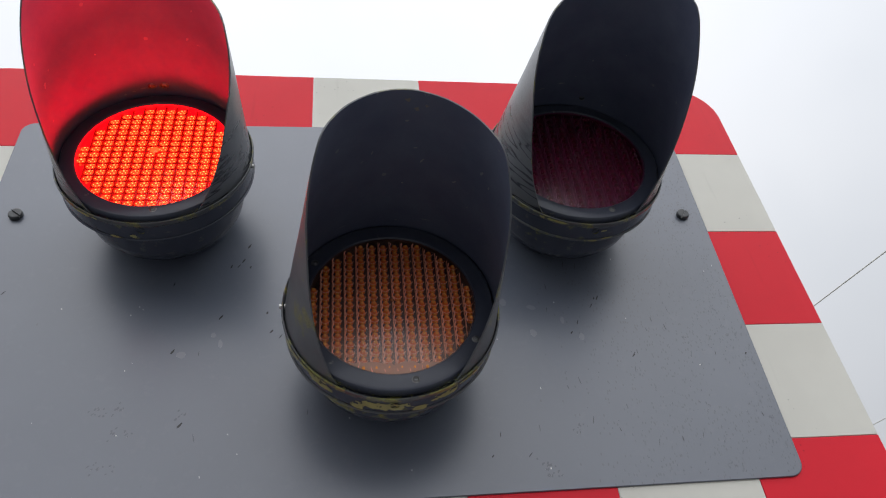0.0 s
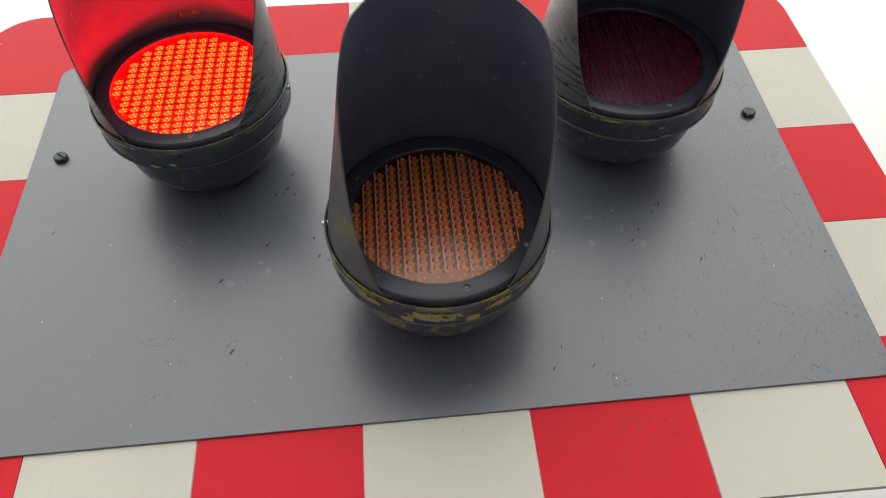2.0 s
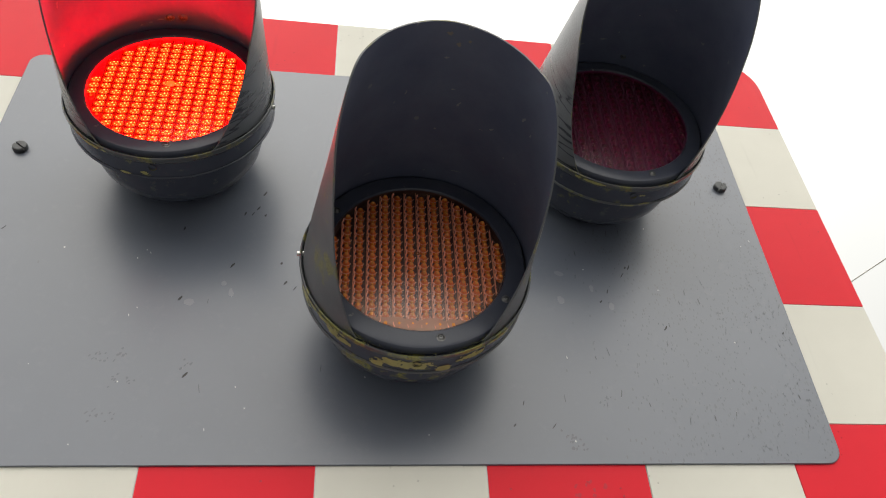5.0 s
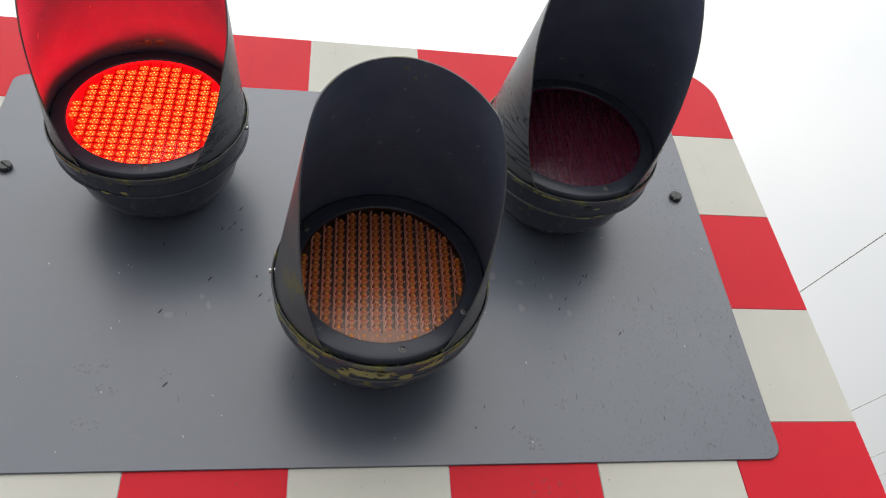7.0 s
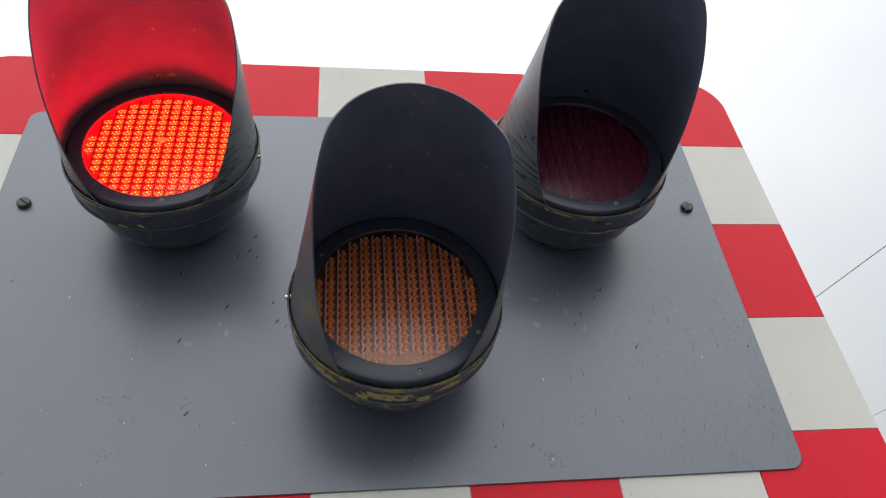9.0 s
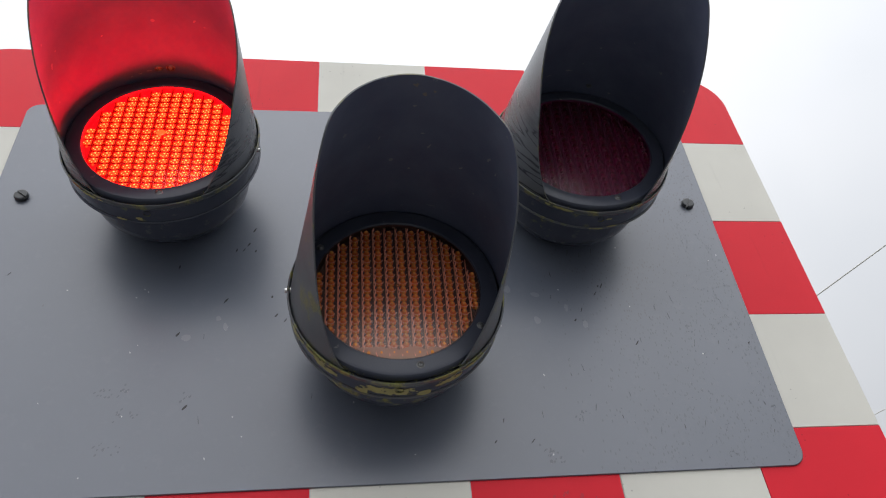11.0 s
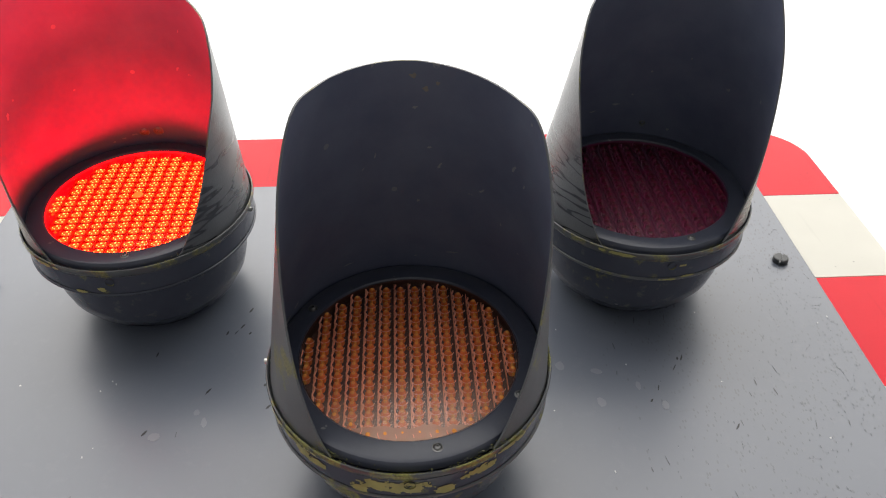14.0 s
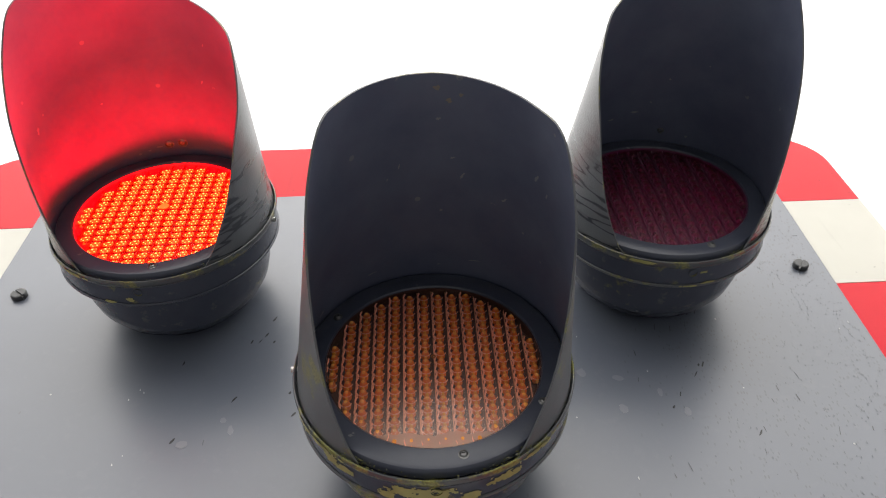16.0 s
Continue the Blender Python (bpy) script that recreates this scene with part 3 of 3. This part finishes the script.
SCUFFS = {"amber": ((14, 0.135, 0.012, 0.004, 30, 0), (9, 0.155, 0.007, 0.003, 80, 0), (4, 0.093, 0.005, 0.004, 0, 0), (36, 0.118, 0.010, 0.003, 50, 0), (-18, 0.150, 0.010, 0.002, 15, 0), (-24, 0.138, 0.006, 0.002, 40, 0), (48, 0.090, 0.004, 0.003, 0, 0), (60, 0.070, 0.004, 0.0015, 90, 0), (22, 0.030, 0.016, 0.0018, 80, 0), (-30, 0.024, 0.018, 0.0016, 85, 0), (4, 0.020, 0.006, 0.0015, 70, 0), (55, 0.160, 0.012, 0.005, 40, 0), (63, 0.150, 0.008, 0.003, 20, 0), (0, 0.226, 0.007, 0.011, 10, 1), (6, 0.214, 0.006, 0.008, 0, 1), (12, 0.220, 0.005, 0.006, 0, 1), (1, 0.196, 0.004, 0.008, 0, 0), (-70, 0.010, 0.030, 0.005, 75, 0), (-62, 0.016, 0.010, 0.004, 60, 0)),
          "left": ((-15, 0.022, 0.004, 0.010, 5, 0), (-21, 0.019, 0.003, 0.009, 8, 0), (-27, 0.017, 0.003, 0.006, 8, 0), (22, 0.115, 0.009, 0.004, 40, 0), (-40, 0.100, 0.004, 0.003, 0, 0), (40, 0.012, 0.004, 0.012, 0, 0), (-84, 0.112, 0.013, 0.007, 10, 0), (30, 0.165, 0.007, 0.002, 30, 0)),
          "right": ((-5, 0.052, 0.004, 0.014, 4, 0), (4, 0.066, 0.003, 0.004, 0, 0), (12, 0.100, 0.004, 0.004, 0, 0), (-20, 0.045, 0.003, 0.016, 4, 0), (30, 0.020, 0.004, 0.008, 0, 0), (34, 0.125, 0.003, 0.003, 0, 0))}


OLD_PAINT = {"amber": ((186, 15, -0.1125, 0.0085, 0.1233), (155, 8, -0.1150, 0.0060, 0.1233), (168, 5, -0.1050, 0.0050, 0.1233), (200, 5, -0.1060, 0.0050, 0.1233), (232, 17, -0.1275, 0.0030, 0.1259), (222, 9, -0.1150, 0.0060, 0.1233), (140, 9, -0.1275, 0.0028, 0.1259), (252, 8, -0.1120, 0.0080, 0.1233)),
             "left": ((196, 4, -0.1010, 0.0022, 0.1233), (186, 2.5, -0.1060, 0.0030, 0.1233), (214, 10, -0.1285, 0.0022, 0.1259)),
             "right": ((171, 3, -0.1160, 0.0022, 0.1233), (178, 6, -0.0985, 0.0014, 0.1240), (204, 9, -0.1290, 0.0022, 0.1259), (168, 4, -0.1000, 0.0018, 0.1233))}


def screw_mesh():
    """A small countersunk cross-head screw in a washer."""
    bm = lathe([(0.0, -0.0012), (0.0009, -0.0010), (0.0011, -0.0022), (0.0022, -0.0022), (0.0030, -0.0016), (0.0034, -0.0008), (0.0044, -0.0006), (0.0046, 0.0)], 20)
    return mesh_of("screw", bm, STEEL, 40)


SCREW = screw_mesh()


def side_screw_mesh():
    bm = lathe([(0.0, -0.006), (0.0022, -0.0058), (0.0034, -0.0045), (0.0036, -0.002), (0.0026, -0.0015), (0.0026, 0.004)], 18)
    return mesh_of("side_screw", bm, BRIGHT_STEEL, 40)


SIDE_SCREW = side_screw_mesh()


def dome_mesh(mat, tip, rim, cap, lit):
    """One light cell: a glassy pillow with a brighter crown (on amber a glint put into the colour), a small lens
    between it and the next, and a pale edge whose arc is a modelled highlight.
    """
    prof = [(0.0, -0.0066), (0.0010, -0.0064), (0.0020, -0.0058), (0.0030, -0.0047), (0.0039, -0.0030), (0.0045, -0.0008), (0.0047, 0.0006)]
    bm = lathe(prof, 16)
    crown, top = (0.0034, 0.0) if lit else (0.0024, 0.0012)
    wide, tall = (1.42, 1.07) if lit else (0.84, 1.0)
    if lit:
        for v in bm.verts:
            v.co.y *= 0.45
    for f in bm.faces:
        c = f.calc_center_median()
        r = math.hypot(c.x, c.z)
        f.material_index = 3 if r < top else 1 if r < crown else 2 if lit and r > 0.0041 else 0
    for v in bm.verts:
        r = math.hypot(v.co.x, v.co.z)
        if r > 0:
            k = min(1.0, r / 0.005) * 0.9
            square = (1 - k) + k / ((v.co.x / r) ** 4 + (v.co.z / r) ** 4) ** 0.25
            v.co.x *= square * wide
            v.co.z *= square * tall
    # the small lens between two cells
    knob = lathe([(0.0, -0.0056), (0.0007, -0.0053), (0.0014, -0.0042), (0.0017, -0.0020)], 10)
    for v in knob.verts:
        v.co.z -= 0.00535
        v.co.y += 0.0045 if lit else 0.0
    for f in knob.faces:
        f.material_index = 1
    if lit:
        # bright beads: one large, three small, unevenly set
        for bx, bz, br in ((0.0006, 0.0010, 0.0012), (-0.0034, -0.0012, 0.00065), (0.0032, -0.0022, 0.0007), (-0.0008, -0.0034, 0.0006), (0.0040, 0.0022, 0.0005)):
            got = bmesh.ops.create_icosphere(knob, subdivisions=1, radius=br, matrix=Matrix.Translation((bx, -0.0026, bz)))
            for v in got["verts"]:
                for f in v.link_faces:
                    f.material_index = 3
    # pale edge: a highlight shaped as an arc under the cell, and a strip up its side
    def tube(points, thick):
        rings = []
        for i, p in enumerate(points):
            q = points[min(i + 1, len(points) - 1)] - points[max(i - 1, 0)]
            side = Vector((q.z, 0, -q.x)).normalized() * thick
            rings.append([bm.verts.new(p + side), bm.verts.new(p + Vector((0, -thick * 1.2, 0))), bm.verts.new(p - side)])
        for u, w in zip(rings, rings[1:]):
            for k in (0, 1):
                f = bm.faces.new((u[k], w[k], w[k + 1], u[k + 1]))
                f.material_index = 2
    arc = [Vector((0.0046 * math.cos(radians(d)), -0.0052 - 0.0006 * math.sin(radians(d)), 0.0034 * math.sin(radians(d)) - 0.0012)) for d in range(185, 356, 17)]
    if not lit:
        tube(arc, 0.00042)
    edge = [Vector((-0.0053 + 0.0007 * math.cos(radians(k * 60)), -0.0052, -0.00535 + 0.0107 * k / 6)) for k in range(7)]
    if not lit:
        tube(edge, 0.00082)
    other = bpy.data.meshes.new("small_lens")
    knob.to_mesh(other)
    knob.free()
    bm.from_mesh(other)
    bpy.data.meshes.remove(other)
    bmesh.ops.recalc_face_normals(bm, faces=bm.faces)
    return mesh_of("light_cell", bm, [mat, tip, rim, cap], 50)


def cover_point(r):
    return -0.1315 - 0.0065 * (1 - (r / 0.0960) ** 2)


def grow_moss(lamp, key):
    """Crumbs of moss and grit in the crevice between ring and lip, thickest where the hood's edges end."""
    rng = random.Random(key)
    n = 260 if key == "amber" else 110
    for name, mat, share in (("moss", MOSS, 0.6 if key == "amber" else 0.35), ("grit", CRUST, 0.5)):
        bm = bmesh.new()
        for _ in range(int(n * share)):
            deg = rng.choice((rng.gauss(146, 6), rng.gauss(214, 6), rng.gauss(180, 26)))
            out = rng.uniform(0, 1) ** 2
            r = 0.1200 + rng.uniform(-0.0015, 0.0050) * (1 if key == "amber" else 0.5)
            a = radians(deg)
            y = -0.1300 + rng.uniform(-0.0025, 0.0020) - (0.004 * out if abs(abs(deg - 180) - 34) < 9 else 0)
            if name == "grit" and rng.random() < 0.3:
                r, y, a = 0.1228 - rng.uniform(0, 0.002), -0.0978 - rng.uniform(-0.001, 0.001), radians(rng.gauss(188, 14))
            at = Matrix.Translation((r * math.sin(a), y, r * math.cos(a))) @ Matrix.Rotation(rng.uniform(0, 6), 4, (rng.random(), 1, rng.random()))
            size = rng.uniform(0.00022, 0.0007) * (1.0 if key == "amber" else 0.8)
            got = bmesh.ops.create_icosphere(bm, subdivisions=1, radius=size, matrix=at @ Matrix.Diagonal((1.6, 0.8, 1, 1)))
            for v in got["verts"]:
                v.co += Vector((rng.uniform(-1, 1), rng.uniform(-1, 1), rng.uniform(-1, 1))) * size * 0.25
        tagged(part(name, bm, mat, lamp, "crumbs of yellow-green moss" if name == "moss" else "pale grit"), kind="stuff")


def old_paint(lamp, patches):
    """Ragged remains of yellow paint: (angle, half angle, depth, half depth, radius) on the band or the lip."""
    bm = bmesh.new()
    step = 0.5
    for deg, wide, y, tall, r in patches:
        cols, rows = int(2 * wide / step), 18
        grid = {}
        for i in range(cols + 1):
            for k in range(rows + 1):
                a = radians(deg - wide + step * i)
                grid[i, k] = (r * math.sin(a), y - tall + 2 * tall * k / rows, r * math.cos(a))
        verts = {}
        for i in range(cols):
            for k in range(rows):
                u, v = 2 * (i + 0.5) / cols - 1, 2 * (k + 0.5) / rows - 1
                x, yy, z = grid[i, k]
                rag = noise.noise((x * 130, yy * 190, z * 130)) + 0.5 * noise.noise((x * 420, yy * 520, z * 420))
                if u * u + v * v + 1.05 * rag < 0.62:
                    corners = []
                    for c in ((i, k), (i + 1, k), (i + 1, k + 1), (i, k + 1)):
                        if c not in verts:
                            verts[c] = bm.verts.new(grid[c])
                        corners.append(verts[c])
                    bm.faces.new(corners)
    tagged(part("old_paint", bm, OLD_YELLOW, lamp, "ragged remains of yellow paint"), kind="stuff")


def boss_mesh(mat):
    """A small round boss with a raised rim."""
    return mesh_of("boss", lathe([(0.0, -0.0006), (0.0022, -0.0006), (0.0027, -0.0018), (0.0036, -0.0018), (0.0042, -0.0010), (0.0046, 0.0012)], 20), mat, 40)


def signal_lamp(key, label, housing_mat, hood, screws, side_screws):
    x, z = LAMPS[key]
    lamp = tagged(new("signal_lamp"), label, "signal lamp", "lamps of the crossing signal")
    lamp.location = (x, 0.0, z)
    # bowl on the plate, step, wide band and rolled lip
    bowl = [(0.0, PLATE_Y), (0.072, PLATE_Y), (0.080, -0.012), (0.093, -0.024), (0.1025, -0.040), (0.1065, -0.056), (0.1075, -0.090), (0.1082, -0.0965)]
    part("bowl", lathe(bowl + [(0.0, -0.0965)]), housing_mat, lamp, "rounded black cast housing", 35)
    band = [(0.100, -0.0965), (0.1195, -0.0970), (0.1218, -0.0990), (0.1226, -0.1030), (0.1229, -0.1215), (0.1222, -0.1225), (0.100, -0.1225)]
    part("band", lathe(band, closed=True), housing_mat, lamp, "", 35)
    bead = [(0.1205, -0.0962), (0.1230, -0.0964), (0.1238, -0.0975), (0.1236, -0.0990), (0.1224, -0.0996), (0.1205, -0.0985)]
    part("bead", lathe(bead, closed=True), housing_mat if key == "left" else EDGE_WORN, lamp, "worn rear edge of the band", 35)
    lip = [(0.1205, -0.1225), (0.1231, -0.1225), (0.1240, -0.1237), (0.1252, -0.1262), (0.1255, -0.1290), (0.1248, -0.1315), (0.1238, -0.1320), (0.1228, -0.1308), (0.1222, -0.1270), (0.1205, -0.1255)]
    part("lip", lathe(lip, closed=True), LIP_AMBER if key == "amber" else LIP_RED, lamp, "rolled lip with worn edge", 35)
    grow = 1.0 if key == "amber" else 1.026
    ring = [(0.0962 * grow, -0.1300), (0.0962 * grow, -0.1345), (0.0974 * grow, -0.1358), (0.1130, -0.1360), (0.1160, -0.1350), (0.1178, -0.1325), (0.1182, -0.1262), (0.0975, -0.1255)]
    face = part("ring", lathe(ring, closed=True), RING_PAINT, lamp, "smooth black retaining ring", 35)
    for deg in screws:
        a = radians(deg)
        part("screw", SCREW, None, face, at=pose(0.1060 * math.sin(a), -0.1358, 0.1060 * math.cos(a)))
    for deg, y in side_screws:
        a = radians(deg)
        part("side_screw", SIDE_SCREW, None, lamp, "small bright screw", at=Matrix.Translation((0.1240 * math.sin(a), y, 0.1240 * math.cos(a))) @ Matrix.Rotation(a, 4, "Y") @ Matrix.Rotation(radians(90), 4, "X"))
    part("hood", hood_mesh(HOOD_OUT_OLD if key == "amber" else HOOD_OUT, *hood), None, lamp, "long curved black sheet hood")
    # rivets low on the roof of the hood, a boss under the lip and remains of old paint
    for deg in {"amber": (), "left": (-9, -1), "right": (15,)}[key]:
        a = radians(deg)
        part("rivet", SCREW, None, lamp, at=Matrix.Translation((0.1186 * math.sin(a), -0.152, 0.1186 * math.cos(a) - 0.0015)) @ Matrix.Rotation(a, 4, "Y") @ Matrix.Rotation(radians(90), 4, "X") @ Matrix.Diagonal((1.4, 1.0, 1.4, 1)))
    a = radians({"left": 181, "right": 177, "amber": 181}[key])
    part("boss", boss_mesh(LIP_RED), None, lamp, "small round boss under the lip", at=Matrix.Translation((0.1230 * math.sin(a), -0.1165, 0.1230 * math.cos(a))) @ Matrix.Rotation(a, 4, "Y") @ Matrix.Rotation(radians(90), 4, "X"))
    old_paint(lamp, OLD_PAINT[key])
    # lens: backing, light cells, ribs and cover
    back = part("lens_backing", lathe([(0.0, -0.1275), (0.05, -0.1268), (0.0942, -0.1252), (0.0954, -0.1338), (0.0960, -0.1338), (0.0960, -0.1235), (0.0, -0.1235)], 48), BACKING[key], lamp, "", 40, Matrix.Diagonal((grow, 1, grow, 1)))
    cell = dome_mesh(DOME[key], TIP[key], RIB[key], CAP[key], key == "left")
    px, pz = 0.0138, 0.0107
    for i in range(-7, 7):
        for j in range(-9, 10):
            cx, cz = (i + 0.5) * px, j * pz
            r = math.hypot(cx, cz)
            if (r < 0.0938 if key != "left" else math.hypot(cx, cz + 0.002) < 0.0915):
                part("light_cell", cell, None, back, at=Matrix.Translation((cx, -0.1262 - 0.0012 * (1 - (r / 0.0960) ** 2), cz)))
    for i in range(-6, 7):
        cx = i * px + 0.0006
        if abs(cx) < 0.092:
            h = math.sqrt(0.0945 ** 2 - cx ** 2)
            bm = bmesh.new()
            bmesh.ops.create_cube(bm, size=1)
            for v in bm.verts:
                v.co = Vector((cx + v.co.x * (0.0016 if key == "left" else 0.0010 if v.co.y > 0 else 0.0005), -0.1283 + v.co.y * 0.0040, v.co.z * 2 * h))
            part("rib", bm, RIB[key], back)
    if key == "left":
        part("lens_mark", lathe([(0.0, -0.1392), (0.0030, -0.1390), (0.0052, -0.1382), (0.0056, -0.1372)], 20), MARK[key], lamp, "bright yellow spot in the lens", 40)
    else:
        part("lens_mark", lathe([(0.0010, -0.1379), (0.0014, -0.1384), (0.0019, -0.1384), (0.0023, -0.1378)], 20), MARK[key], lamp, "small moulded ring in the lens", 40)
    grow_moss(lamp, key)
    hood_scuffs(lamp, hood, SCUFFS[key])
    cover = [(0.0960 * grow * k / 12, cover_point(0.0960 * k / 12)) for k in range(13)]
    part("lens_cover", lathe(cover, 64), COVER[key], lamp, "clear tinted lens cover", 60).visible_shadow = False
    return lamp


signal_lamp("left", "black hooded signal lamp shining bright red", HOUSING_RED, (0.076, 0.000, 0.130, 0.039, -0.115, 0.966), (173,), ((98, -0.126), (264, -0.120)))
signal_lamp("right", "black hooded signal lamp with unlit dark red lens", HOUSING_RED, (0.138, 0.054, 0.140, 0.029, 0.100, 1.003), (164,), ((264, -0.122),))
signal_lamp("amber", "black hooded signal lamp with unlit amber lens and peeling paint", HOUSING_AMBER, (0.120, 0.070, 0.058, 0.050, -0.034, 1.0), (169, 121, 303), ((271, -0.126), (86, -0.110)))

# the lit lamp's forward beam, from five places over its lens
for off_x, off_z, wide, soft_rim, power in ((0, 0, 170, 0.30, 0.62), (0.05, 0.03, 168, 0.30, 0.62), (-0.05, 0.03, 168, 0.30, 0.62), (0.03, -0.05, 104, 1.0, 7.6), (-0.03, -0.05, 90, 1.0, 7.6)):
    beam_data = bpy.data.lights.new("red_beam", "SPOT")
    beam_data.energy, beam_data.color = power, (1.0, 0.0, 0.014)
    beam_data.spot_size, beam_data.spot_blend, beam_data.shadow_soft_size = radians(wide), soft_rim, 0.0
    beam = new("red_beam", beam_data)
    bx, bz = LAMPS["left"][0] + off_x, LAMPS["left"][1] + off_z
    beam.matrix_world = look((bx, -0.1415, bz), (bx, -2.0, bz))

# ---- overhead cables far behind ----
def cable(az_low, el, across, drop_radius):
    """A level overhead cable seen from about the eye: its height over the eye is 6 m, its plan line square to the bearing across."""
    a, up = radians(across), 6.0
    far = up * math.cos(radians(az_low) - a) / math.tan(radians(el))
    foot = Vector((math.sin(a) * far, math.cos(a) * far, 0)) + Vector((-0.055, -0.83, 2.05 + up))
    run = Vector((-math.cos(a), math.sin(a), 0))
    curve = bpy.data.curves.new("overhead_cable", "CURVE")
    curve.dimensions, curve.bevel_depth, curve.bevel_resolution = "3D", drop_radius, 2
    sp = curve.splines.new("POLY")
    sp.points.add(24)
    for i, p in enumerate(sp.points):
        s = -45 + 90 * i / 24
        q = foot + run * s
        p.co = (q.x, q.y, q.z, 1)
    curve.materials.append(CABLE)
    return tagged(new("overhead_cable", curve), "thin grey overhead cable against the sky", "cable", "overhead cables")


cable(39.35, 28.9, 70.8, 0.009)
cable(39.15, 20.52, 68.0, 0.008)
cable(39.53, 17.54, 68.0, 0.006)
cable(39.57, 16.39, 66.0, 0.006)
